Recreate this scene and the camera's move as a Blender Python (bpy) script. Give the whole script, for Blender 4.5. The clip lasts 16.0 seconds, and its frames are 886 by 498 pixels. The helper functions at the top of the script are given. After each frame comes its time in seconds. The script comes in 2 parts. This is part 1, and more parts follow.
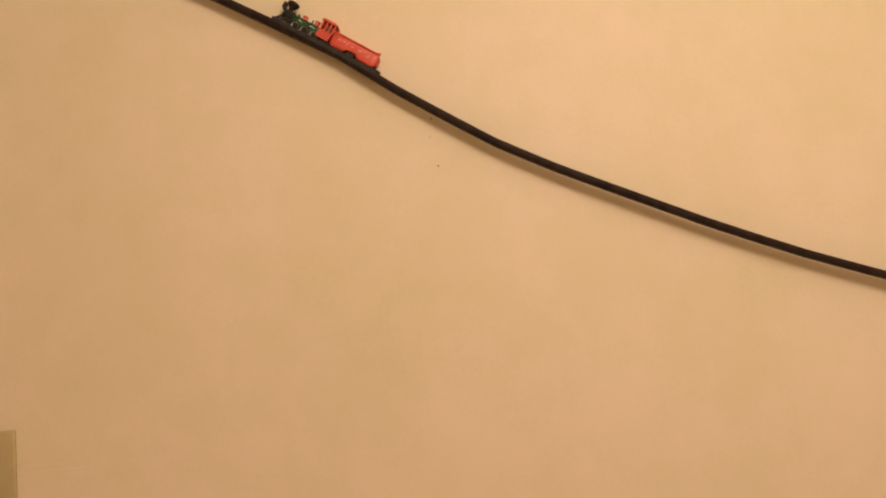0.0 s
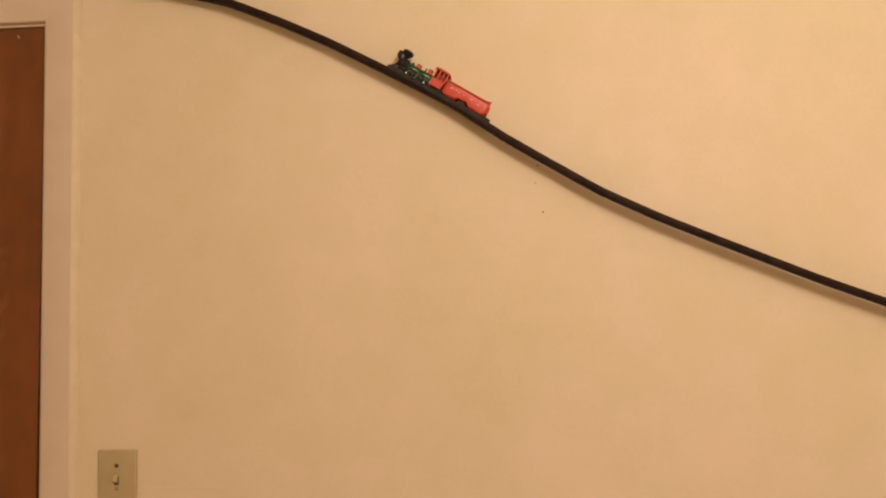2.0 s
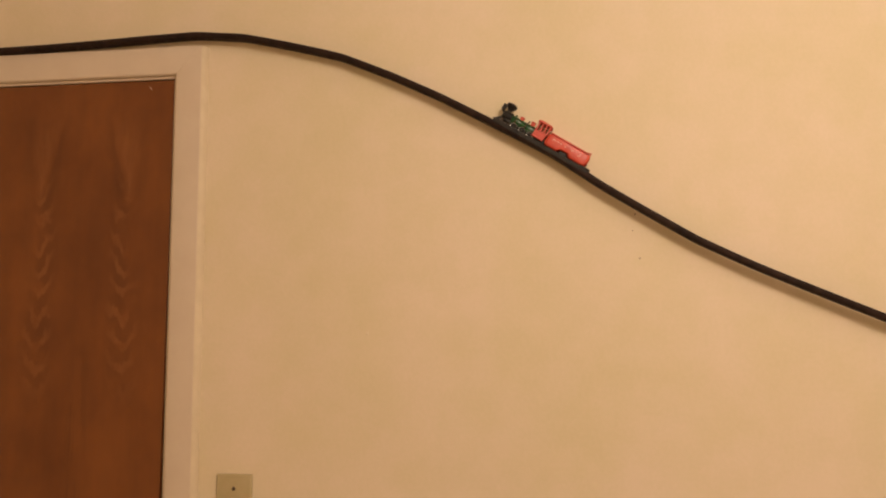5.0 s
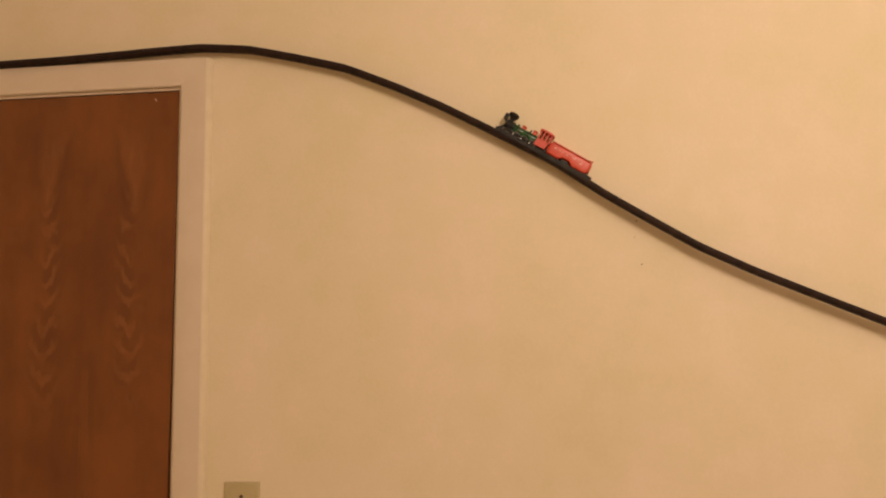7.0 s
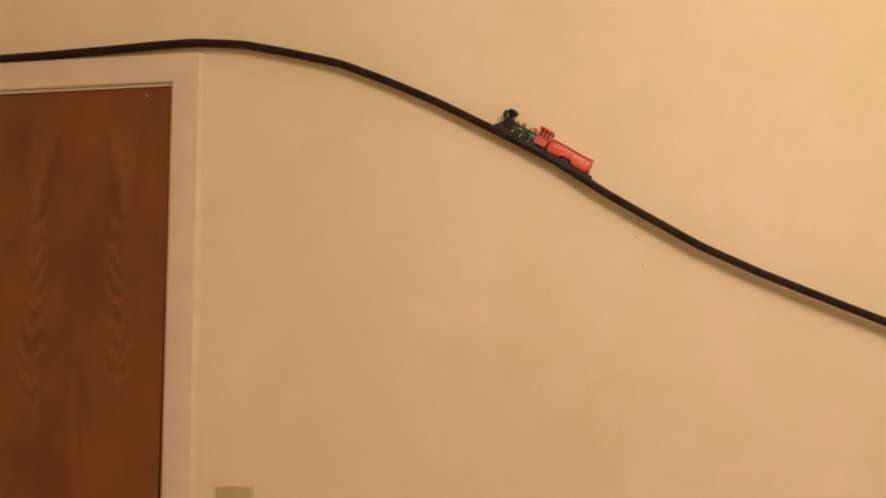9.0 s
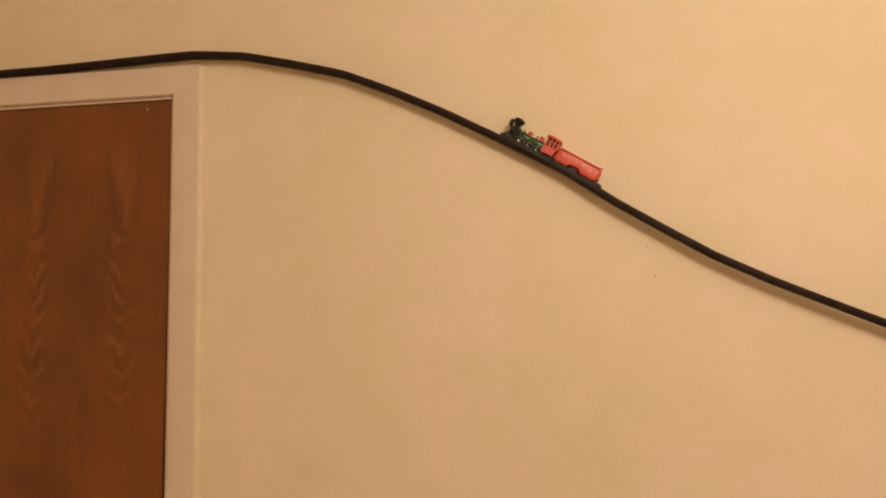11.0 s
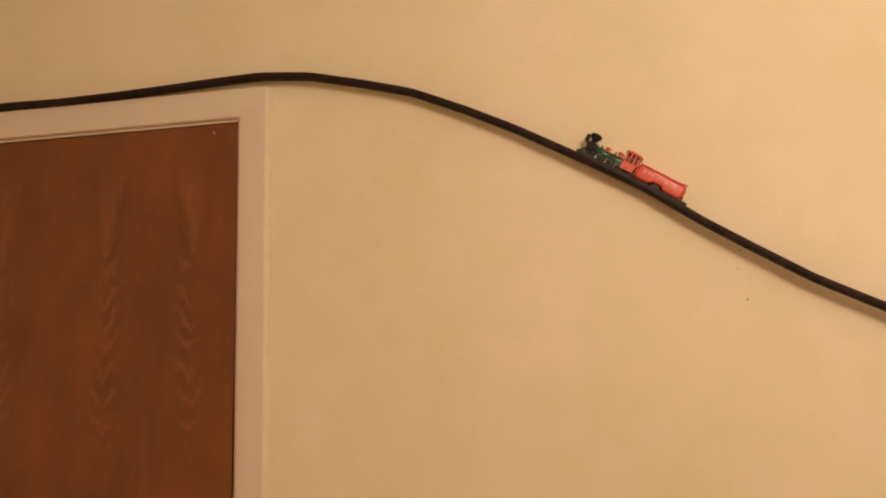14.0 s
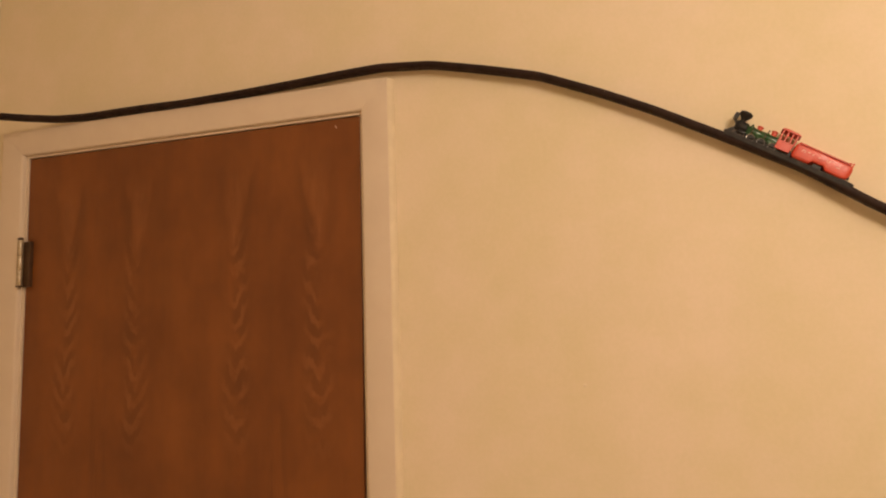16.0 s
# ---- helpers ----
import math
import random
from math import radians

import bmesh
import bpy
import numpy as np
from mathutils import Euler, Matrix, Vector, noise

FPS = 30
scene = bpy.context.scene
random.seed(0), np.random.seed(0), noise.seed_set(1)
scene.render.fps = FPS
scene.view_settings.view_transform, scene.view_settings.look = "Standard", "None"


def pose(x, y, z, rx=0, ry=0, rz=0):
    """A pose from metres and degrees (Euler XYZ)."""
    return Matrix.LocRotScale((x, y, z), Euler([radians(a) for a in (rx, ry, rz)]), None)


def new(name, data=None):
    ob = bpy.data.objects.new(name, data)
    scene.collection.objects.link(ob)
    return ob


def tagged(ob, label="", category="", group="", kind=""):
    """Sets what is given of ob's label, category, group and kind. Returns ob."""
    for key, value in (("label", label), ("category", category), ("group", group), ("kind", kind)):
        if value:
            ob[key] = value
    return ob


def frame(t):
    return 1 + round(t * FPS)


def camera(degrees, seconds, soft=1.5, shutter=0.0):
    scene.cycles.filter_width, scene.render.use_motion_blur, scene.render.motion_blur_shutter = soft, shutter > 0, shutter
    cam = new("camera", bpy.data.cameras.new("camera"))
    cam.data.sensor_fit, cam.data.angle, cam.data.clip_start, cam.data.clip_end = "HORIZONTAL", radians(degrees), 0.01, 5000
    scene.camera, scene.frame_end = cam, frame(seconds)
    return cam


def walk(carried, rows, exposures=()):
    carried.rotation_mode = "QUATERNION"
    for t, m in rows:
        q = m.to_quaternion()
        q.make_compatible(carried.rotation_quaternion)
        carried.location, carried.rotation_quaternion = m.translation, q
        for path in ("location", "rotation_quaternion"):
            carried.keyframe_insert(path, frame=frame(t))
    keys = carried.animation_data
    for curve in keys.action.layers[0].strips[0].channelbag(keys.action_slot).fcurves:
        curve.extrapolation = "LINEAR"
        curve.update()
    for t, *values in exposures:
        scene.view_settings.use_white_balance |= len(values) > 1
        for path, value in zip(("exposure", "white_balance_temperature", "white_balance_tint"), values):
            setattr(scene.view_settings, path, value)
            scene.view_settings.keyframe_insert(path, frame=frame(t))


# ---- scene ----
# ---------------------------------------------------------------- camera
cam = camera(63.62, 16.0, soft=2.0)

# seconds, eye x y z, pitch up, yaw to the left, roll
PATH = [
    (0.0, 0.8813, -1.2187, 1.4268, 3.725, -1.084, -3.874),
    (0.5, 0.8616, -1.2343, 1.4354, 4.799, -0.009, -3.014),
    (1.0, 0.8455, -1.2444, 1.4539, 4.777, 0.781, -2.526),
    (1.5, 0.8310, -1.2471, 1.4827, 4.115, 2.242, -2.178),
    (2.0, 0.7911, -1.2616, 1.4942, 4.346, 2.906, -1.700),
    (2.5, 0.7545, -1.2821, 1.5106, 4.818, 3.782, -0.876),
    (3.0, 0.7197, -1.3049, 1.5172, 5.591, 3.865, -0.530),
    (3.5, 0.6783, -1.3320, 1.5227, 6.099, 4.050, -0.229),
    (4.0, 0.6826, -1.3426, 1.5281, 5.890, 6.068, -0.446),
    (6.5, 0.6788, -1.3563, 1.5362, 5.976, 5.709, -0.789),
    (7.0, 0.6669, -1.3646, 1.5362, 6.375, 5.637, -0.986),
    (7.5, 0.6725, -1.3572, 1.5425, 6.155, 5.876, -1.043),
    (8.0, 0.6806, -1.3509, 1.5468, 5.895, 5.859, -1.105),
    (10.3, 0.6460, -1.3155, 1.5402, 6.570, 5.210, -0.460),
    (10.5, 0.6453, -1.3144, 1.5400, 6.334, 5.487, -1.112),
    (11.0, 0.6631, -1.3062, 1.5542, 6.895, 6.001, -1.542),
    (11.5, 0.6626, -1.3040, 1.5716, 6.877, 7.132, -1.335),
    (12.0, 0.6588, -1.2979, 1.5677, 7.086, 7.706, -1.540),
    (12.5, 0.6497, -1.2872, 1.5737, 7.128, 7.885, -1.288),
    (13.0, 0.6289, -1.2749, 1.5615, 7.883, 7.413, -2.029),
    (13.5, 0.6312, -1.2717, 1.5826, 7.876, 8.900, -1.729),
    (14.0, 0.6282, -1.2578, 1.5848, 7.831, 10.504, -1.529),
    (14.5, 0.5982, -1.2448, 1.6094, 7.778, 11.256, -1.509),
    (15.0, 0.5942, -1.2437, 1.6030, 7.450, 13.171, -1.980),
    (15.5, 0.5688, -1.2379, 1.6023, 7.844, 13.847, -1.774),
    (15.7, 0.5548, -1.2351, 1.6022, 7.330, 14.640, -1.807),
    (16.0, 0.5339, -1.2309, 1.6021, 7.060, 17.209, -1.856),
]


def held(x, y, z, pitch, yaw, roll):
    return pose(x, y, z, 0, 0, yaw) @ pose(0, 0, 0, 90 + pitch, 0, 0) @ pose(0, 0, 0, 0, 0, roll)


walk(cam, [(r[0], held(*r[1:])) for r in PATH], exposures=[
    (0.0, 0.0, 6430, 10), (4.0, -0.02, 6360, 10), (8.0, -0.06, 6500, 10), (13.0, -0.03, 6540, 10), (15.0, 0.0, 6600, 10), (15.5, 0.03, 6640, 10), (16.0, 0.13, 6680, 10)])

# ---------------------------------------------------------------- light
world = bpy.data.worlds.new("world")
scene.world = world
world.use_nodes = True
world.node_tree.nodes["Background"].inputs[0].default_value = (0.9, 0.75, 0.55, 1)
world.node_tree.nodes["Background"].inputs[1].default_value = 0.02


def bulb(name, place, watts, radius, colour):
    data = bpy.data.lights.new(name, "POINT")
    data.energy, data.shadow_soft_size, data.color = watts, radius, colour
    ob = new(name, data)
    ob.location = place
    return ob


WARM = (1.0, 0.775, 0.60)
bulb("ceiling_bulb", (1.44, -1.66, 2.38), 58.0, 0.25, WARM)


# ---------------------------------------------------------------- materials
class Nodes:
    """A small wrapper for building one node material."""

    def __init__(self, name, rough=0.5, metal=0.0, spec=0.5):
        self.mat = bpy.data.materials.new(name)
        self.mat.use_nodes = True
        self.tree = self.mat.node_tree
        self.bsdf = self.tree.nodes["Principled BSDF"]
        self.bsdf.inputs["Roughness"].default_value = rough
        self.bsdf.inputs["Metallic"].default_value = metal
        self.bsdf.inputs["Specular IOR Level"].default_value = spec
        self.coord = self.tree.nodes.new("ShaderNodeTexCoord").outputs["Object"]

    def put(self, socket, value):
        if isinstance(value, bpy.types.NodeSocket):
            self.tree.links.new(value, socket)
        else:
            socket.default_value = value

    def math(self, op, a, b=0.0, c=0.0):
        n = self.tree.nodes.new("ShaderNodeMath")
        n.operation = op
        for s, v in zip(n.inputs, (a, b, c)):
            self.put(s, v)
        return n.outputs[0]

    def scaled(self, sx, sy, sz):
        n = self.tree.nodes.new("ShaderNodeMapping")
        n.inputs["Scale"].default_value = (sx, sy, sz)
        self.put(n.inputs["Vector"], self.coord)
        return n.outputs[0]

    def noise(self, scale, detail=3.0, rough=0.55, vector=None):
        n = self.tree.nodes.new("ShaderNodeTexNoise")
        n.inputs["Scale"].default_value = scale
        n.inputs["Detail"].default_value = detail
        n.inputs["Roughness"].default_value = rough
        self.put(n.inputs["Vector"], vector or self.coord)
        return n.outputs[0]

    def ramp(self, value, low, high, a=0.0, b=1.0):
        n = self.tree.nodes.new("ShaderNodeMapRange")
        n.interpolation_type = "SMOOTHSTEP"
        for s, v in zip(n.inputs, (value, low, high, a, b)):
            self.put(s, v)
        return n.outputs[0]

    def mix(self, fac, a, b):
        n = self.tree.nodes.new("ShaderNodeMix")
        n.data_type = "RGBA"
        self.put(n.inputs[0], fac)
        for s, v in ((n.inputs[6], a), (n.inputs[7], b)):
            self.put(s, (*v, 1) if isinstance(v, tuple) else v)
        return n.outputs[2]

    def bump(self, height, strength, distance):
        n = self.tree.nodes.new("ShaderNodeBump")
        n.inputs["Strength"].default_value = strength
        n.inputs["Distance"].default_value = distance
        self.put(n.inputs["Height"], height)
        self.tree.links.new(n.outputs[0], self.bsdf.inputs["Normal"])

    def colour(self, value):
        self.put(self.bsdf.inputs["Base Color"], (*value, 1) if isinstance(value, tuple) else value)

    def roughness(self, value):
        self.put(self.bsdf.inputs["Roughness"], value)


def wall_paint(name, base, tint):
    m = Nodes(name, 0.62, spec=0.3)
    blotch = m.ramp(m.noise(2.3, 4, 0.6), 0.35, 0.68)
    patch = m.ramp(m.noise(11, 3, 0.6), 0.35, 0.7)
    both = m.math("ADD", m.math("MULTIPLY", blotch, 0.6), m.math("MULTIPLY", patch, 0.4))
    speck = m.ramp(m.noise(140, 2, 0.5), 0.3, 0.75, 0.0, 0.25)
    m.colour(m.mix(m.math("ADD", both, speck), base, tint))
    m.bump(m.math("ADD", m.noise(420, 2, 0.5), m.math("MULTIPLY", m.noise(60, 2, 0.5), 0.7)), 0.16, 0.0012)
    return m.mat


def plain(name, base, worn, rough, scale=30, metal=0.0, relief=0.0, spec=0.5):
    m = Nodes(name, rough, metal, spec)
    n = m.noise(scale, 4, 0.6)
    m.colour(m.mix(m.ramp(n, 0.3, 0.72), base, worn))
    m.roughness(m.ramp(m.noise(scale * 2.2, 3), 0.3, 0.7, rough * 0.8, min(1, rough * 1.2)))
    if relief:
        m.bump(m.noise(scale * 8, 3), 0.35, relief)
    return m.mat


def veneer():
    """Red-brown door veneer: straight vertical grain, and two bookmatched pairs of strips with feathered figure."""
    m = Nodes("door_veneer", 0.42, spec=0.4)
    xyz = m.tree.nodes.new("ShaderNodeSeparateXYZ")
    m.put(xyz.inputs[0], m.coord)
    x, z = xyz.outputs[0], xyz.outputs[2]
    # distance from the seam of the nearer pair; the same on both of its sides
    seam = m.math("MINIMUM", m.math("ABSOLUTE", m.math("ADD", x, 0.6125)), m.math("ABSOLUTE", m.math("ADD", x, 0.192)))
    flat = m.tree.nodes.new("ShaderNodeCombineXYZ")
    m.put(flat.inputs[0], seam)
    m.put(flat.inputs[1], m.ramp(x, -0.405, -0.400, 0.0, 0.31))
    m.put(flat.inputs[2], z)

    def leaf(sx, sz):
        n = m.tree.nodes.new("ShaderNodeMapping")
        n.inputs["Scale"].default_value = (sx, 1, sz)
        m.put(n.inputs["Vector"], flat.outputs[0])
        return n.outputs[0]

    sway = m.math("MULTIPLY", m.math("SUBTRACT", m.noise(1.0, 2, 0.5, m.scaled(2, 1, 6)), 0.5), 0.035)
    d = m.math("ADD", m.math("SUBTRACT", 0.0925, seam), sway)       # across a strip, positive towards the seam
    dx = m.math("ABSOLUTE", d)
    # chevrons that open upwards, long and steep at the door's top
    steep = m.ramp(z, 1.72, 1.92, 1.35, 3.4)
    s = m.math("SUBTRACT", z, m.math("MULTIPLY", dx, steep))
    s = m.math("ADD", s, m.math("MULTIPLY", m.noise(1.0, 3, 0.6, leaf(21, 11)), 0.100))
    wave = m.ramp(m.math("SINE", m.math("MULTIPLY", s, 128.0)), -0.6, 0.9)
    outer = m.ramp(z, 1.54, 1.66, 0.75, 0.12)
    side = m.ramp(d, -0.012, 0.004, outer, 1.0)
    reach = m.math("MULTIPLY", m.ramp(z, 1.36, 1.46), m.ramp(z, 1.78, 1.86, 1.0, 0.0))
    patchy = m.ramp(m.noise(1.0, 3, 0.6, m.scaled(24, 1, 22)), 0.33, 0.58)
    mask = m.math("MULTIPLY", m.math("MULTIPLY", m.ramp(dx, 0.012, 0.040, 1.0, 0.0), side), m.math("MULTIPLY", reach, patchy))
    light = m.math("MULTIPLY", wave, mask)
    dark = m.math("MULTIPLY", m.math("SUBTRACT", 1.0, wave), mask)
    # each strip ends in a long pale V with a darker flank towards the seam; short dark streaks lie between the strips of a pair
    edge = m.math("SUBTRACT", dx, m.math("MULTIPLY", m.math("SUBTRACT", z, 1.755), 0.17))
    edge = m.math("ADD", edge, m.math("MULTIPLY", m.math("SUBTRACT", m.noise(1.0, 3, 0.6, leaf(26, 9)), 0.5), 0.030))
    top = m.math("MULTIPLY", m.ramp(z, 1.76, 1.81), m.ramp(z, 1.90, 1.985, 1.0, 0.0))
    vee = m.math("MULTIPLY", m.math("MULTIPLY", m.ramp(edge, -0.012, 0.004, 1.0, 0.0), top), m.ramp(m.noise(1.0, 3, 0.6, leaf(60, 14)), 0.30, 0.65, 0.35, 1.0))
    flank = m.math("MULTIPLY", m.math("MULTIPLY", m.ramp(edge, -0.002, 0.007), m.ramp(edge, 0.008, 0.034, 1.0, 0.0)), m.math("MULTIPLY", m.ramp(d, -0.004, 0.012, 0.3, 1.0), top))
    light = m.math("ADD", light, m.math("MULTIPLY", vee, 0.8))
    core = m.math("MULTIPLY", m.ramp(seam, 0.004, 0.034, 1.0, 0.0), m.math("MULTIPLY", m.ramp(m.noise(1.0, 3, 0.6, m.scaled(60, 1, 5)), 0.48, 0.62), m.ramp(z, 1.44, 1.54, 1.0, 0.15)))
    streak = m.noise(1.0, 4, 0.6, m.scaled(38, 1, 1.4))
    broad = m.noise(1.0, 3, 0.55, m.scaled(5, 1, 1.6))
    cloud = m.noise(1.0, 3, 0.6, m.scaled(9, 1, 6))
    pores = m.noise(1.0, 3, 0.7, m.scaled(520, 1, 14))
    tone = m.math("ADD", m.math("MULTIPLY", streak, 0.15), m.math("ADD", m.math("MULTIPLY", broad, 0.63), m.math("MULTIPLY", cloud, 0.52)))
    base = m.mix(m.ramp(tone, 0.40, 0.90), DOOR_DARK, DOOR_LIGHT)
    base = m.mix(m.math("MULTIPLY", m.math("ADD", flank, core), 0.38), base, DOOR_DEEP)
    base = m.mix(m.math("MULTIPLY", dark, 0.30), base, DOOR_DEEP)
    base = m.mix(m.math("MULTIPLY", light, 0.36), base, DOOR_FIGURE)
    base = m.mix(m.ramp(pores, 0.60, 0.80, 0.0, 0.28), base, DOOR_PORE)
    m.colour(base)
    m.roughness(m.ramp(streak, 0.3, 0.7, 0.36, 0.5))
    m.bump(pores, 0.15, 0.0004)
    return m.mat


DOOR_DARK = (0.140, 0.043, 0.0110)
DOOR_LIGHT = (0.248, 0.083, 0.0195)
DOOR_FIGURE = (0.315, 0.130, 0.046)
DOOR_PORE = (0.075, 0.023, 0.009)
DOOR_DEEP = (0.098, 0.029, 0.0085)

PAINT = wall_paint("cream_wall_paint", (0.750, 0.657, 0.437), (0.832, 0.705, 0.543))
CEILING = wall_paint("white_ceiling_paint", (0.80, 0.78, 0.72), (0.84, 0.82, 0.77))
# floor out of view, its pale beige chosen to bounce light up the wall
CARPET = plain("beige_bounce_carpet", (0.46, 0.37, 0.27), (0.55, 0.45, 0.34), 0.95, 60, relief=0.003)
TRIM = plain("off_white_trim_paint", (0.71, 0.597, 0.475), (0.74, 0.630, 0.505), 0.45, 14, relief=0.0002)
VENEER = veneer()
RUBBER = plain("dark_brown_rubber", (0.018, 0.0100, 0.0080), (0.034, 0.0185, 0.0142), 0.62, 45, spec=0.15, relief=0.0004)
IVORY = plain("aged_ivory_plastic", (0.47, 0.39, 0.21), (0.52, 0.43, 0.25), 0.4, 25)
TOGGLE = plain("pale_ivory_plastic", (0.52, 0.44, 0.26), (0.57, 0.48, 0.30), 0.3, 40)
DARK = plain("dark_slot", (0.02, 0.015, 0.012), (0.03, 0.02, 0.016), 0.7, 60)
BRASS = plain("painted_brass", (0.42, 0.34, 0.22), (0.60, 0.52, 0.40), 0.4, 90, metal=0.5)
BRONZE = plain("bronze_leaf", (0.07, 0.038, 0.018), (0.11, 0.058, 0.03), 0.45, 60, metal=0.3)
STEEL = plain("nail_steel", (0.10, 0.07, 0.05), (0.20, 0.15, 0.11), 0.45, 200, metal=0.7)
RED = plain("red_plastic", (0.56, 0.044, 0.016), (0.63, 0.068, 0.028), 0.42, 60, relief=0.0002, spec=0.75)
GREEN = plain("green_plastic", (0.014, 0.064, 0.022), (0.030, 0.100, 0.034), 0.28, 90, relief=0.0002)
BLACK = plain("black_plastic", (0.012, 0.011, 0.011), (0.022, 0.019, 0.017), 0.4, 90, relief=0.0002, spec=0.3)
GREY = plain("charcoal_plastic", (0.022, 0.020, 0.018), (0.040, 0.036, 0.032), 0.6, 70, relief=0.0003, spec=0.2)
SILVER = plain("dull_wheel_metal", (0.16, 0.155, 0.14), (0.42, 0.40, 0.36), 0.32, 120, metal=0.9)
WHITE = plain("worn_white_print", (0.60, 0.13, 0.08), (0.86, 0.62, 0.52), 0.5, 200)
CHIP = plain("bare_wood_chip", (0.55, 0.42, 0.30), (0.62, 0.50, 0.38), 0.7, 200)
SHADE = plain("brown_slot_shade_and_print", (0.13, 0.095, 0.05), (0.17, 0.12, 0.065), 0.6, 120)
RUST = plain("rusty_nail_head", (0.30, 0.19, 0.12), (0.42, 0.29, 0.19), 0.7, 300)
CAULK = plain("cream_caulk", (0.71, 0.605, 0.435), (0.76, 0.65, 0.475), 0.6, 30)
FILLER = plain("wall_filler", (0.79, 0.69, 0.51), (0.83, 0.72, 0.55), 0.8, 80)


# ---------------------------------------------------------------- mesh tools
def box(bm, x0, x1, y0, y1, z0, z1, bevel=0.0, segments=2):
    r = bmesh.ops.create_cube(bm, size=1.0, matrix=Matrix.Translation(((x0 + x1) / 2, (y0 + y1) / 2, (z0 + z1) / 2))
                              @ Matrix.Diagonal((x1 - x0, y1 - y0, z1 - z0, 1)))
    if bevel:
        edges = list({e for v in r["verts"] for e in v.link_edges})
        bmesh.ops.bevel(bm, geom=edges, offset=bevel, segments=segments, profile=0.5, affect="EDGES")
    return bm


def prism(bm, outline, y0, y1, bevel=0.0):
    """An outline of (x, z) pairs, extruded from y0 to y1."""
    front = [bm.verts.new((x, y0, z)) for x, z in outline]
    back = [bm.verts.new((x, y1, z)) for x, z in outline]
    n = len(outline)
    faces = [bm.faces.new(front), bm.faces.new(back[::-1])]
    for i in range(n):
        faces.append(bm.faces.new((front[i], back[i], back[(i + 1) % n], front[(i + 1) % n])))
    bmesh.ops.recalc_face_normals(bm, faces=faces)
    if bevel:
        edges = list({e for q in faces[:2] for e in q.edges})
        bmesh.ops.bevel(bm, geom=edges, offset=bevel, segments=2, profile=0.5, affect="EDGES")
    return bm


def lathe(bm, profile, m=Matrix(), steps=20):
    """Pairs (radius, height) turned about the z axis, then placed by m."""
    rings = []
    for r, h in profile:
        rings.append([bm.verts.new(m @ Vector((max(r, 1e-5) * math.cos(a), max(r, 1e-5) * math.sin(a), h)))
                      for a in (2 * math.pi * k / steps for k in range(steps))])
    made = []
    for a, b in zip(rings, rings[1:]):
        for k in range(steps):
            made.append(bm.faces.new((a[k], a[(k + 1) % steps], b[(k + 1) % steps], b[k])))
    made += [bm.faces.new(rings[0][::-1]), bm.faces.new(rings[-1])]
    bmesh.ops.recalc_face_normals(bm, faces=made)
    return bm


def part(name, bm, material, parent=None, label="", smooth=False):
    data = bpy.data.meshes.new(name)
    bm.to_mesh(data)
    bm.free()
    data.materials.append(material)
    if smooth:
        for p in data.polygons:
            p.use_smooth = True
        data.set_sharp_from_angle(angle=radians(42))
    ob = new(name, data)
    if parent:
        ob.parent = parent
    if label:
        tagged(ob, label)
    return ob


def fresh():
    return bmesh.new()


# ---------------------------------------------------------------- the room
EAST, WEST, SOUTH, TOP = 3.3, -0.925, -3.4, 2.72
THICK = 0.12
DOOR_L, DOOR_TOP = -0.820, 2.0385          # the opening runs from DOOR_L to 0

bm = fresh()
box(bm, 0.018, EAST + THICK, 0, THICK, 0, TOP)
box(bm, WEST - THICK, DOOR_L - 0.018, 0, THICK, 0, TOP)
box(bm, DOOR_L - 0.018, 0.018, 0, THICK, DOOR_TOP + 0.02, TOP)
tagged(part("wall_north", bm, PAINT), "cream painted smooth plaster wall with a door opening", "wall", kind="structure")
tagged(part("wall_west", box(fresh(), WEST - THICK, WEST, SOUTH, -0.001, 0, TOP), PAINT), "cream painted plaster wall beside the door", "wall", kind="structure")
tagged(part("wall_east", box(fresh(), EAST, EAST + THICK, SOUTH, -0.001, 0, TOP), PAINT), "cream painted plain plaster wall", "wall", kind="structure")
tagged(part("wall_south", box(fresh(), WEST - THICK, EAST + THICK, SOUTH - THICK, SOUTH, 0, TOP), PAINT), "cream painted plain plaster wall", "wall", kind="structure")
tagged(part("ceiling", box(fresh(), WEST - THICK, EAST + THICK, SOUTH - THICK, THICK, TOP + 0.001, TOP + 0.1), CEILING), "plain off-white painted ceiling", "ceiling", kind="structure")
tagged(part("floor", box(fresh(), WEST - THICK, EAST + THICK, SOUTH - THICK, 1.0, -0.1, -0.001), CARPET), "unseen floor in pale beige carpet that bounces light up the wall", "floor", kind="structure")
tagged(part("wall_behind_door", box(fresh(), WEST - THICK, 0.4, 0.9, 1.0, 0, TOP), PAINT), "plain painted wall behind the closed door", "wall", kind="structure")

# door frame: jambs, stops and casings
casing = tagged(new("door_trim"), "off-white painted wooden casing round a brown door", "door frame", kind="structure")


CW, REVEAL = 0.056, 0.006
# across the board: distance from the opening, height off the wall
PROFILE = [(0, 0), (0, -0.0090), (0.0015, -0.0112), (0.005, -0.0125), (CW * 0.5, -0.0145), (CW - 0.006, -0.0152), (CW, -0.0150), (CW, 0)]


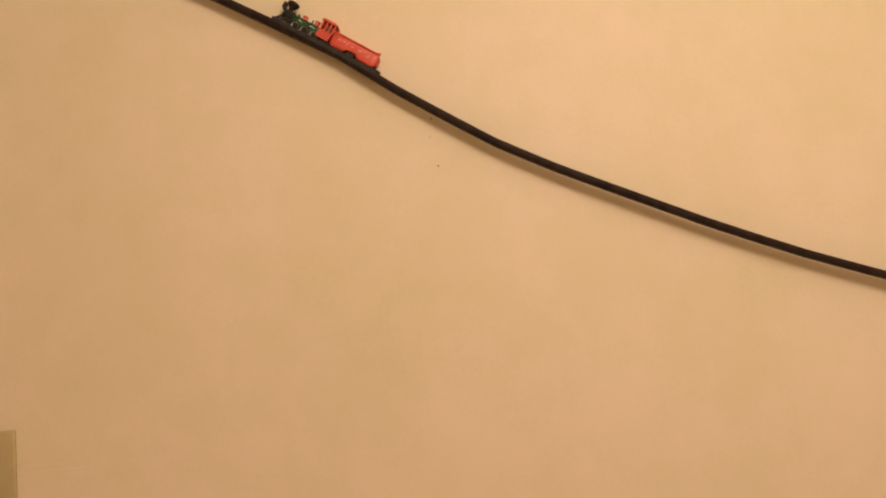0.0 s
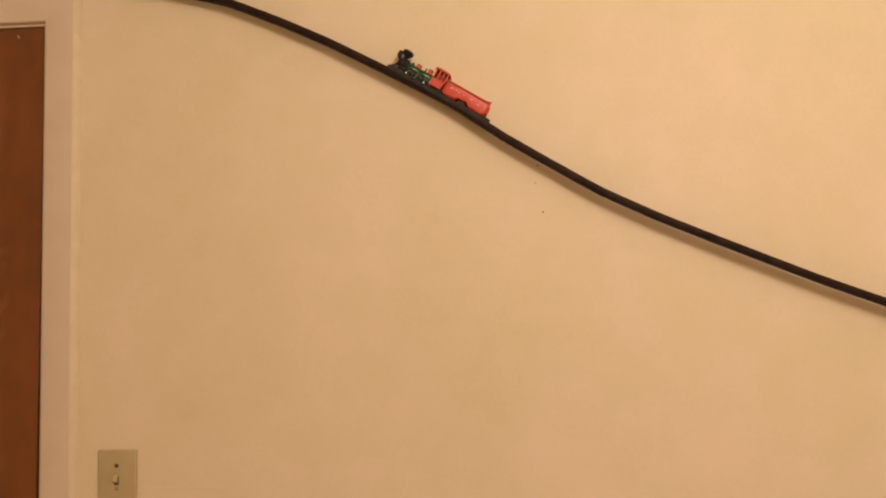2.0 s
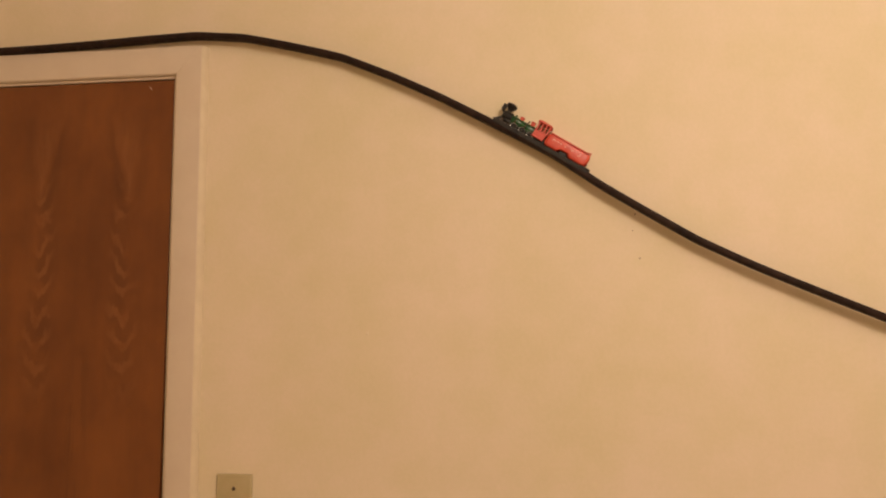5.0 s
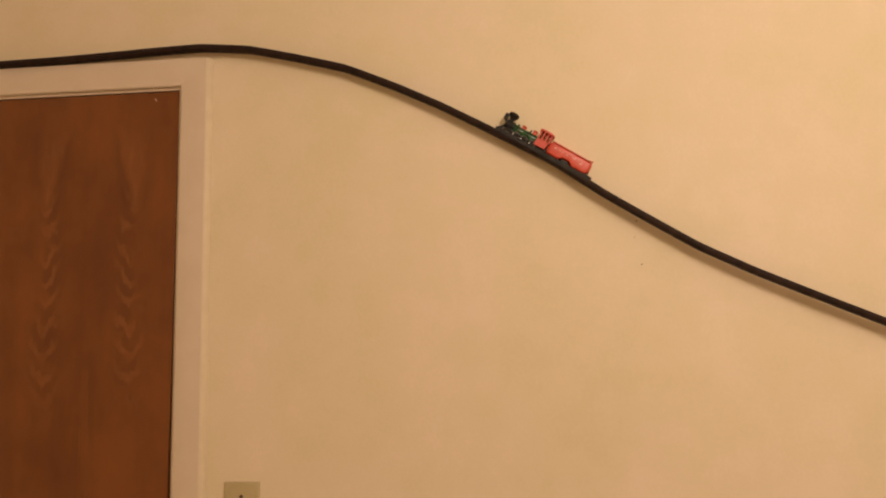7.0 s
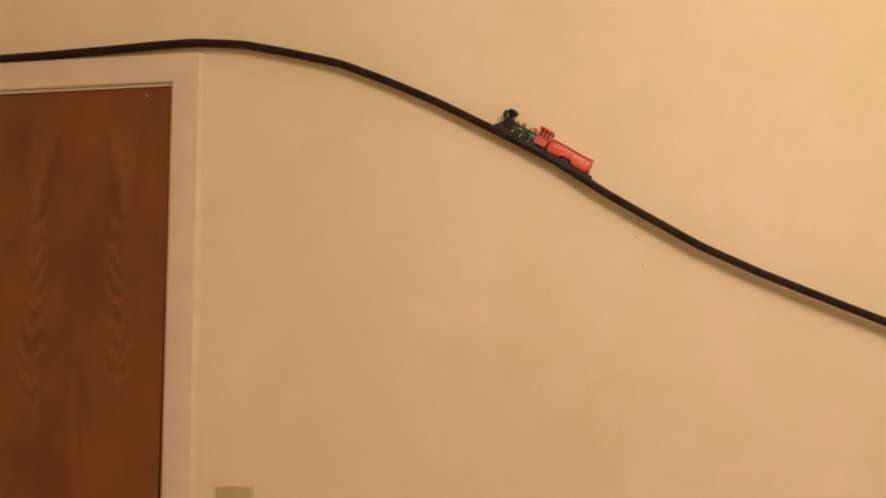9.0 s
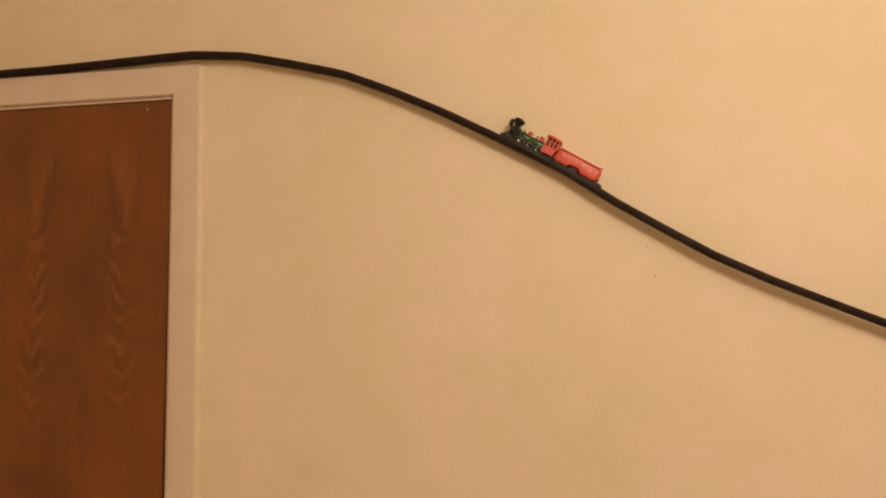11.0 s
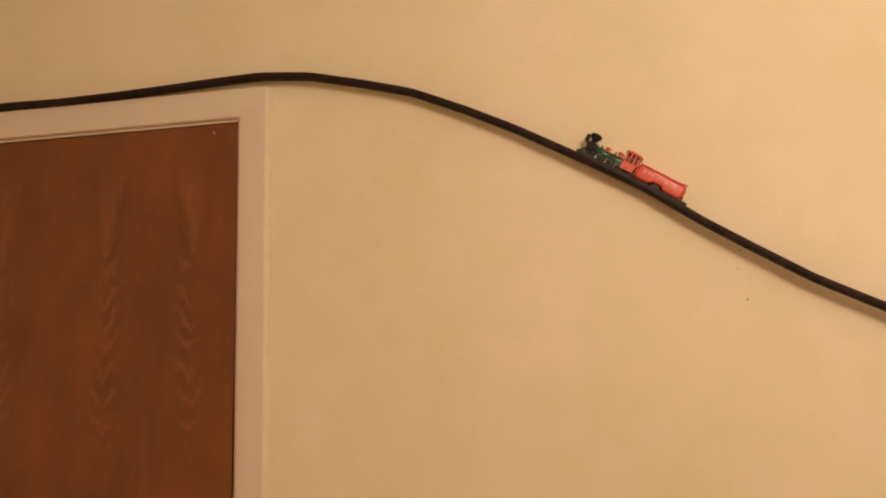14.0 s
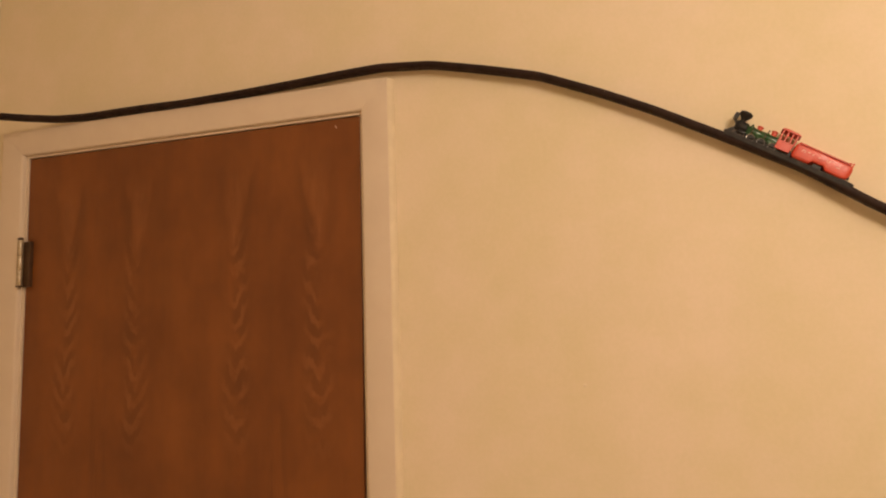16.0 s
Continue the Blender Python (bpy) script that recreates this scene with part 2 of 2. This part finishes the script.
def board(ends):
    """A casing board: its profile at both ends, which are cut to a mitre."""
    bm = fresh()
    low, high = ([bm.verts.new(e(a, b)) for a, b in PROFILE] for e in ends)
    faces = [bm.faces.new(low), bm.faces.new(high[::-1])]
    for i in range(len(PROFILE)):
        j = (i + 1) % len(PROFILE)
        faces.append(bm.faces.new((low[i], low[j], high[j], high[i])))
    bmesh.ops.recalc_face_normals(bm, faces=faces)
    return bm


CL = DOOR_L - REVEAL
part("side_casing", board((lambda a, b: (a, b, 0), lambda a, b: (a, b, DOOR_TOP + a))), TRIM, casing, smooth=True)
part("side_casing", board((lambda a, b: (CL - a, b, 0), lambda a, b: (CL - a, b, DOOR_TOP + a))), TRIM, casing, smooth=True)
part("head_casing", board((lambda a, b: (CL - a + 0.0002, b, DOOR_TOP + a), lambda a, b: (a - 0.0002, b, DOOR_TOP + a))), TRIM, casing, smooth=True)
for x, s in ((CW, 1), (CL - CW, -1)):
    bead = [(0, 0), (0, -0.0148), (0.0025, -0.0138), (0.0055, -0.0108), (0.0080, -0.0060), (0.0095, 0)]
    bm = fresh()
    low, high = ([bm.verts.new((x + s * (a + 0.0002), b - 0.0002, z)) for a, b in bead] for z in (0, DOOR_TOP + CW - 0.001))
    for i in range(len(bead)):
        j = (i + 1) % len(bead)
        bm.faces.new((low[i], low[j], high[j], high[i]))
    bm.faces.new(low)
    bm.faces.new(high[::-1])
    bmesh.ops.recalc_face_normals(bm, faces=bm.faces)
    part("caulk_bead", bm, CAULK, casing, "cream painted caulk along the casing", smooth=True)
part("jamb", box(fresh(), -REVEAL, 0.0178, -0.0012, THICK, 0, DOOR_TOP - 0.0052), TRIM, casing)
part("jamb", box(fresh(), DOOR_L - 0.0178, DOOR_L, -0.0012, THICK, 0, DOOR_TOP - 0.0052), TRIM, casing)
part("head_jamb", box(fresh(), DOOR_L - 0.0178, 0.0178, -0.0014, THICK, DOOR_TOP - 0.0050, DOOR_TOP + 0.0195), TRIM, casing)
part("door_stop", box(fresh(), DOOR_L + 0.0002, -REVEAL - 0.0002, 0.044, 0.058, DOOR_TOP - 0.020, DOOR_TOP - 0.0053), TRIM, casing)
part("door_stop", box(fresh(), -REVEAL - 0.011, -REVEAL - 0.0002, 0.044, 0.058, 0, DOOR_TOP - 0.0205), TRIM, casing)

# the door
door = tagged(new("door_1"), "closed flush door in red-brown figured wood veneer", "door", kind="structure")
bm = box(fresh(), DOOR_L + 0.0015, -REVEAL - 0.0016, 0.0015, 0.037, 0.010, DOOR_TOP - 0.0066, 0.0015)
for v in bm.verts:                            # the free edge hangs a little out of plumb
    if v.co.x > -0.1:
        v.co.x -= 0.0062 * (DOOR_TOP - v.co.z)
part("slab", bm, VENEER, door)
hinge = part("hinge_leaf", box(fresh(), DOOR_L + 0.0025, DOOR_L + 0.0205, -0.0085, 0.0013, 1.742, 1.842, 0.0006), BRONZE, door, "dark bronze hinge leaf")
for k in range(3):
    z0 = 1.7445 + k * 0.0340
    bm = lathe(fresh(), [(0.0, z0), (0.0052, z0), (0.0058, z0 + 0.001), (0.0058, z0 + 0.0322), (0.0052, z0 + 0.0332), (0, z0 + 0.0332)],
               Matrix.Translation((DOOR_L + 0.0022, -0.0165, 0)), 16)
    part("knuckle", bm, BRASS, hinge, "paint-smeared brass hinge knuckle", smooth=True)
for z, d in ((1.8465, 1), (1.7445, -1)):
    bm = lathe(fresh(), [(0.0035, z), (0.0065, z + 0.0006 * d), (0.0062, z + 0.003 * d), (0.003, z + 0.0048 * d), (0, z + 0.005 * d)],
               Matrix.Translation((DOOR_L + 0.0022, -0.0165, 0)), 14)
    part("pin_tip", bm, BRONZE, hinge, smooth=True)
part("paint_chip", prism(fresh(), [(-0.0610, 2.0190), (-0.0588, 2.0186), (-0.0560, 2.0150), (-0.0556, 2.0128), (-0.0574, 2.0134), (-0.0592, 2.0166)], 0.0004, 0.0014), CHIP, door, "small white chip")

# ---------------------------------------------------------------- wall switch
switch = tagged(new("wall_switch"), "aged ivory plastic light switch plate screwed to the wall", "light switch")
switch.location = (0.1382, 0, 1.1945)
bm = fresh()
box(bm, -0.035, 0.035, -0.0058, -0.0003, -0.057, 0.057)
bmesh.ops.bevel(bm, geom=[e for e in bm.edges if all(v.co.y < -0.003 for v in e.verts)], offset=0.0035, segments=3, profile=0.5, affect="EDGES")
part("plate", bm, IVORY, switch, smooth=True)
# the toggle opening as a flat brown piece, its inner shade put into the colour
part("slot", box(fresh(), -0.0042, 0.0042, -0.0062, -0.0056, -0.0035, 0.0115, 0.0002), SHADE, switch)
for z in (-0.0080, -0.0112):
    part("print_bar", box(fresh(), -0.0032, 0.0036, -0.0061, -0.0056, z - 0.0007, z + 0.0007), SHADE, switch, "small dark unreadable print")
bm = prism(fresh(), [(-0.0042, -0.0075), (0.0042, -0.0075), (0.0036, 0.0075), (-0.0036, 0.0075)], -0.016, 0.0, 0.0012)
bmesh.ops.transform(bm, verts=bm.verts, matrix=pose(-0.0005, -0.004, 0.0062, -24) @ Matrix.Scale(0.72, 4))
part("toggle", bm, TOGGLE, switch, "pale ivory toggle lever", smooth=True)
for z in (0.0305, -0.0305):
    screw = part("screw", lathe(fresh(), [(0.0038, 0), (0.0038, 0.0006), (0.0028, 0.0013), (0, 0.0016)], pose(0, -0.0057, z, 90), 14), STEEL, switch, "dark steel screw", smooth=True)
    part("screw_slot", box(fresh(), -0.0026, 0.0026, -0.0076, -0.0071, z - 0.0004, z + 0.0004), DARK, screw)

# ---------------------------------------------------------------- the track on the wall
# centre line on the wall: x, z; it turns off the wall into the room's corner at its upper end
LINE = [(-0.646, 2.1045), (-0.50, 2.1045), (-0.39, 2.102), (-0.263, 2.104), (-0.14, 2.108), (-0.045, 2.112), (0.047, 2.1145), (0.148, 2.105),
        (0.245, 2.082), (0.346, 2.055), (0.447, 2.011), (0.535, 1.968), (0.643, 1.908), (0.752, 1.846), (0.84, 1.782), (0.915, 1.734),
        (1.005, 1.678), (1.10, 1.632), (1.193, 1.592), (1.267, 1.561), (1.358, 1.523), (1.42, 1.498), (1.511, 1.462), (1.676, 1.405),
        (1.95, 1.32), (2.3, 1.23)]
BACK, FRONT = -0.0065, -0.0290
MID = (BACK + FRONT) / 2
CORNER = [(WEST + 0.012, -0.60), (WEST + 0.012, -0.32), (WEST + 0.036, -0.19), (-0.826, -0.105), (-0.772, -0.062), (-0.715, -0.028)]


def centre_line():
    pts = [Vector((x, y, 2.1045)) for x, y in CORNER] + [Vector((x, MID - 0.0068 * min(max((x - 0.5) / 0.7, 0), 1), z + 0.0019 - 0.0049 * (z - 1.53) - 0.007 * min(max((x - 1.0) / 0.35, 0), 1))) for x, z in LINE]
    for cut in (0.10, 0.25):
        out = [pts[0]]
        for a, b in zip(pts, pts[1:]):
            out += [a.lerp(b, cut), a.lerp(b, 1 - cut)]
        pts = out + [pts[-1]]
    return pts


def sweep(pts, section):
    """A closed section of (outwards, up) pairs, drawn along pts with its up kept off the path."""
    bm = fresh()
    rings = []
    for i, p in enumerate(pts):
        along = (pts[min(i + 1, len(pts) - 1)] - pts[max(i - 1, 0)]).normalized()
        out = Vector((along.x, along.y, 0)).normalized().cross(Vector((0, 0, 1)))
        up = out.cross(along).normalized()
        if up.z < 0:
            up = -up
        rings.append([bm.verts.new(p + out * a + up * b) for a, b in section])
    n = len(section)
    for a, b in zip(rings, rings[1:]):
        for k in range(n):
            bm.faces.new((a[k], a[(k + 1) % n], b[(k + 1) % n], b[k]))
    bm.faces.new(rings[0])
    bm.faces.new(rings[-1][::-1])
    bmesh.ops.recalc_face_normals(bm, faces=bm.faces)
    return bm


def rounded(w, h, r, steps=4):
    out = []
    for cx, cy, a0 in ((w - r, h - r, 0), (r - w, h - r, 90), (r - w, r - h, 180), (w - r, r - h, 270)):
        out += [(cx + r * math.cos(radians(a0 + 90 * k / steps)), cy + r * math.sin(radians(a0 + 90 * k / steps))) for k in range(steps + 1)]
    return out


path = centre_line()
track = tagged(new("toy_track"), "dark brown rubber toy train track nailed along the wall", "toy track")
part("strip", sweep(path, rounded((BACK - FRONT) / 2, 0.0063, 0.0052, 5)), RUBBER, track, smooth=True)


def on_line(x):
    for a, b in zip(path, path[1:]):
        if a.y > -0.026 and a.x <= x <= b.x:
            f = (x - a.x) / (b.x - a.x)
            return a.lerp(b, f), math.degrees(math.atan2(a.z - b.z, b.x - a.x))


NAIL_X = 0.903
nail_point, slope = on_line(NAIL_X)
bm = lathe(fresh(), [(0.0009, 0), (0.0009, 0.0065), (0.0016, 0.007), (0.0016, 0.0078), (0, 0.0080)], pose(NAIL_X - 0.004, -0.0003, nail_point.z - 0.0088 - 0.002 * abs(slope) / 30, 90), 10)
part("nail", bm, RUST, track, "small rusty nail under the strip", smooth=True)

# ---------------------------------------------------------------- the toy train
# local axes: x to the train's rear, y to the wall, z up from the strip's top; S turns drawing units into metres
S, SU = 0.00098, 0.00091
NOSE_X = 0.637
far, _ = on_line(NOSE_X + 0.185)
near, _ = on_line(NOSE_X)
lean = math.degrees(math.atan2(near.z - far.z, far.x - near.x))
nose = pose(near.x, near.y * 0.5 + far.y * 0.5 + 0.0025, near.z, 0, lean, 0) @ pose(0, 0, 0.0066)
HALF = 11.5                                  # half of the body's width, in drawing units


def at(u, v, w=0.0):
    return Vector((u * SU, w * S, v * S))


def ubox(u0, u1, w0, w1, v0, v1, bevel=0.0):
    return box(fresh(), u0 * SU, u1 * SU, w0 * S, w1 * S, v0 * S, v1 * S, bevel * S)


def uprism(outline, w0, w1, bevel=0.0):
    return prism(fresh(), [(u * SU, v * S) for u, v in outline], w0 * S, w1 * S, bevel * S)


def turned(profile, u, v, w=0.0, rx=0, ry=0, steps=20):
    return lathe(fresh(), [(r * S, h * S) for r, h in profile], pose(u * SU, w * S, v * S, rx, ry), steps)


def tank(stations, steps=28, power=0.36):
    """A hull lofted along the train through (u, bottom, top, half width) with softly squared cross-sections."""
    bm = fresh()
    rings = []
    for u, low, high, half in stations:
        ring = []
        for k in range(steps):
            c, q = math.cos(2 * math.pi * k / steps), math.sin(2 * math.pi * k / steps)
            ring.append(bm.verts.new(at(u, (low + high) / 2 + (high - low) / 2 * math.copysign(abs(q) ** power, q), half * math.copysign(abs(c) ** power, c))))
        rings.append(ring)
    for a, b in zip(rings, rings[1:]):
        for k in range(steps):
            bm.faces.new((a[k], a[(k + 1) % steps], b[(k + 1) % steps], b[k]))
    bm.faces.new(rings[0])
    bm.faces.new(rings[-1][::-1])
    bmesh.ops.recalc_face_normals(bm, faces=bm.faces)
    return bm


loco = tagged(new("toy_locomotive"), "small green and red toy steam locomotive with black funnel", "toy train")
loco.matrix_basis = nose
part("base", ubox(-1, 117, -HALF - 1.5, HALF, 0.0, 3.4, 0.8), GREY, loco, "charcoal plastic base")
part("skirt", ubox(0, 117, -HALF - 3.2, -HALF - 1.6, -5.0, 3.2, 0.5), GREY, loco)
part("cowcatcher", uprism([(-1, 3.4), (20, 3.4), (22, 20), (15, 20), (8, 12)], -7.0, 7.0, 0.6), BLACK, loco, "black wedge cowcatcher")
part("frame", ubox(12, 116, -6.0, 6.0, 3.4, 12.0, 0.6), BLACK, loco)
part("boiler", turned([(0, 0), (8.2, 0), (9, 1), (9, 12), (9.3, 12.4), (9.3, 13.6), (9, 14), (9, 34), (9.3, 34.4), (9.3, 35.6), (9, 36), (9, 54), (8, 55), (0, 55)], 30, 18, 0, 0, 90), GREEN, loco, "dark green boiler", smooth=True)
part("smokebox", turned([(0, -1), (7.0, -1), (9.6, 0.6), (10.4, 2), (10.4, 18.5), (9.4, 19.5), (0, 19.5)], 11.5, 18.5, 0, 0, 90), BLACK, loco, "black smokebox", smooth=True)
part("funnel", turned([(0, 0), (4.6, 0), (4.0, 3), (4.6, 5), (9.8, 11.5), (10.9, 14.0), (10.4, 16.6), (6.6, 18.6), (6.0, 17.6), (0, 17.6)], 19.0, 27.0), BLACK, loco, "black flared balloon funnel", smooth=True)
lamp = part("headlamp", ubox(2.0, 9.4, -4.8, 4.8, 27, 39.0, 0.9), BLACK, loco, "black box headlamp")
part("lens", turned([(0, 0), (3.0, 0), (2.8, 0.7), (0, 1.0)], 2.0, 33.2, 0, 0, -90), SILVER, lamp)
part("headlamp_bracket", uprism([(3.4, 26.9), (11, 26.9), (17, 20), (12, 20)], -2.5, 2.5, 0.3), BLACK, loco)
part("bell", turned([(0, 0), (3.0, 0), (2.4, 2), (1.8, 4.5), (0.8, 5.5), (0, 5.7)], 38, 25.8, steps=14), GREEN, loco, smooth=True)
for u, h in ((51, 7.4), (76, 9.4)):
    part("dome", turned([(0, 0), (4.9, 0), (4.2, 1), (4.2, h - 2.6), (5.2, h - 2.0), (5.0, h - 0.8), (2.8, h + 0.2), (0, h + 0.5)], u, 25.6, steps=16), RED, loco, "red plastic dome", smooth=True)
for u in (41, 64):
    part("boiler_band", turned([(8.9, 0), (9.7, 0.1), (9.7, 1.5), (8.9, 1.6)], u, 18, 0, 0, 90), BRONZE, loco, "dull bronze boiler band", smooth=True)
part("whistle", turned([(0, 0), (1.2, 0), (1.2, 4.0), (1.7, 4.4), (1.5, 6.0), (0, 6.4)], 67, 26.0, -1.5, steps=10), BRONZE, loco, smooth=True)
part("fire_box", ubox(72, 87, -8.6, 8.6, 9.0, 22.5, 0.8), GREEN, loco)
part("hand_rail", turned([(0, 0), (0.7, 0), (0.7, 52), (0, 52)], 28, 22.5, -9.4, 0, 90, 8), GREEN, loco)
part("running_board", ubox(26, 92, -10, 10, 11.0, 12.6, 0.4), GREEN, loco)
part("steam_cylinder", turned([(0, 0), (4.2, 0), (4.4, 0.6), (4.4, 11.4), (4.2, 12), (0, 12)], 20, 9.0, -8.2, 0, 90, 14), BLACK, loco, smooth=True)
for u, r, v in ((17, 4.4, 5.4), (29, 4.4, 5.4), (44, 6.8, 6.8), (63, 7.0, 7.0), (83, 7.0, 7.0)):
    wheel = part("wheel", turned([(0, 0), (r - 1.2, 0), (r - 1.2, 1.8), (1.8, 1.8), (1.6, 2.6), (0, 2.6)], u, v, -8.4, 90), BLACK, loco, smooth=True)
    part("tyre", turned([(r - 1.3, -0.4), (r, -0.4), (r, 2.2), (r - 0.4, 2.6), (r - 1.3, 2.4), (r - 1.35, -0.3)], u, v, -8.4, 90), SILVER if u > 40 else STEEL, wheel, "dull metal wheel rim", smooth=True)
part("connecting_rod", ubox(44, 86, -12.0, -11.2, 6.2, 7.6, 0.25), GREY, loco)
cab = part("cab", uprism([(85.5, 8), (111, 8), (113, 23), (86.5, 23)], -HALF, HALF, 0.8), RED, loco, "red plastic cab with open windows")
for u in (86.8, 95.2, 103.6, 111.6):
    for w in (-HALF, HALF - 1.8):
        part("window_post", uprism([(u - 0.2, 22.7), (u + 2.5, 22.7), (u + 2.2, 39.6), (u - 0.5, 39.6)], w, w + 1.8, 0.2), RED, cab)
part("roof", uprism([(83.6, 39.4), (117, 39.4), (116.6, 41.0), (110, 43.0), (92, 43.4), (85, 42.2)], -HALF - 1.6, HALF + 1.6, 0.6), RED, cab)
part("front_wall", ubox(87.0, 88.6, -HALF + 1.9, HALF - 1.9, 22.9, 39.3), RED, cab)
part("rear_wall", ubox(112.2, 113.8, -HALF + 1.9, HALF - 1.9, 22.9, 34.0), RED, cab)
part("sill", ubox(86.0, 114.0, -HALF - 0.5, -HALF + 0.4, 21.6, 23.2, 0.2), RED, cab)
part("coupling", ubox(112, 121, -2, 2, 8, 10.5, 0.3), BLACK, loco)

tender = tagged(new("toy_tender"), "red plastic toy tender with worn white print behind a locomotive", "toy train")
tender.matrix_basis = nose
part("base", ubox(117.6, 226, -HALF - 1.5, HALF, 0.0, 3.4, 0.8), GREY, tender, "charcoal plastic base")
part("skirt", ubox(117.6, 222, -HALF - 3.2, -HALF - 1.6, -5.0, 3.2, 0.5), GREY, tender)
part("body", tank([(115.2, 11, 23, 6.5), (116.2, 7.5, 28.0, 9.5), (119, 4.8, 30.6, 11.0), (124, 4.3, 31.4, HALF), (145, 4.2, 31.2, HALF), (149, 7.4, 31.0, HALF), (151.5, 10.6, 30.9, HALF),
                   (169.5, 10.6, 30.6, HALF), (172.5, 7.4, 30.3, HALF), (177, 4.0, 30.3, HALF), (202, 3.8, 30.5, HALF), (207, 5.0, 30.2, 11.2), (211, 7.5, 28.8, 10.2), (213, 11, 26.0, 8.4), (214, 14.5, 22.5, 5.5)]),
     RED, tender, "glossy red plastic tender body with rounded ends", smooth=True)
part("rim", uprism([(119.5, 30.0), (207, 29.6), (208, 31.6), (119.5, 32.2)], -HALF - 0.7, HALF + 0.7, 0.4), RED, tender)
part("gear_box", uprism([(152, 2.0), (169.5, 2.0), (168, 9.2), (153.5, 9.2)], -HALF - 0.6, HALF - 1.2, 0.9), BLACK, tender, "black underframe box")
for u in (128, 141, 182, 197):
    wheel = part("wheel", turned([(0, 0), (3.6, 0), (3.6, 1.6), (1.2, 1.6), (1.1, 2.2), (0, 2.2)], u, 5.0, -7.0, 90, 0, 16), BLACK, tender, smooth=True)
    part("tyre", turned([(3.5, -0.3), (4.4, -0.3), (4.4, 1.8), (4.0, 2.1), (3.5, 2.0), (3.45, -0.2)], u, 5.0, -7.0, 90, 0, 16), SILVER if u in (128,) else BLACK, wheel, smooth=True)
for u, w in ((120.6, 1.4), (198.6, 1.8)):
    part("panel_rib", ubox(u, u + w, -HALF - 0.55, -HALF + 0.6, 9.5, 29.8, 0.3), RED, tender)
part("lower_rib", ubox(123.0, 146.0, -HALF - 0.45, -HALF + 0.6, 9.2, 10.4, 0.25), RED, tender)
part("rear_post", turned([(0, 0), (1.1, 0), (1.0, 22), (1.6, 22.6), (1.4, 24), (0, 24.4)], 210.5, 10.5, -8.2, steps=10), RED, tender, smooth=True)
part("step", ubox(203, 213, -HALF - 0.8, -HALF + 3, 2.6, 5.0, 0.4), BLACK, tender, "black rear step")
part("end_lamp", turned([(0, 0), (2.2, 0), (2.4, 2), (1.4, 3.4), (0, 3.6)], 206, 31.2, -5, steps=12), RED, tender, smooth=True)
part("buffer", turned([(0, 0), (2.2, 0), (2.2, 3.6), (3.0, 4.0), (2.6, 4.8), (0, 5)], 209.5, 10, -5, 0, 90, 12), BLACK, tender, smooth=True)
part("rear_hook", uprism([(211, 4), (224, 3.4), (226, 6), (222, 7.2), (212, 7.6)], -2.2, 2.2, 0.4), GREY, tender)
for u, v, w, h, turn in ((129, 22.0, 1.6, 5.0, 24), (133, 22.4, 1.4, 4.2, -20), (138, 24.6, 5.0, 1.3, 6), (147, 22.8, 1.5, 3.6, 30), (157, 23.0, 3.2, 1.2, -8),
                         (171, 21.8, 1.5, 4.4, -26), (175, 22.0, 1.5, 4.4, 22), (180, 24.6, 5.4, 1.3, 4), (188, 20.0, 6.5, 1.4, -4), (192, 22.8, 1.4, 3.4, 35)):
    bm = ubox(-w / 2, w / 2, -HALF - 0.22, -HALF + 0.7, -h / 2, h / 2)
    bmesh.ops.transform(bm, verts=bm.verts, matrix=Matrix.Translation(at(u + w / 2, v + h / 2 - 3.2)) @ pose(0, 0, 0, 0, turn, 0))
    part("print_bar", bm, WHITE, tender, "worn white print")

# ---------------------------------------------------------------- marks on the wall
def speck(name, x, z, r, material, label, category):
    bm = lathe(fresh(), [(r, 0.0), (r * 0.9, 0.0006), (r * 0.4, 0.0011), (0, 0.0012)], pose(x, -0.0002, z, 90), 9)
    for v in bm.verts:
        v.co.x += random.uniform(-0.25, 0.25) * r
        v.co.z += random.uniform(-0.25, 0.25) * r
    return tagged(part(name, bm, material), label, category)


speck("wall_nail", 0.9059, 1.6501, 0.0016, RUST, "tiny rusty nail head in the cream wall", "nail")
speck("wall_nail", 0.8944, 1.7017, 0.0011, RUST, "tiny rusty nail head in the cream wall", "nail")
speck("filler_patch", 0.394, 1.515, 0.0028, FILLER, "small pale filler dab on the cream wall", "wall patch")

# pale scuffs beside the switch
for x0, x1, z in ((0.192, 0.262, 1.1905), (0.214, 0.330, 1.1815)):
    bm = box(fresh(), x0, x1, -0.0007, -0.0002, z - 0.0009, z + 0.0009)
    for v in bm.verts:
        v.co.z += random.uniform(-0.0008, 0.0008)
    tagged(part("wall_scuff", bm, FILLER), "faint pale scuff on the cream wall beside the switch", "scuff mark", "scuffs beside the switch")
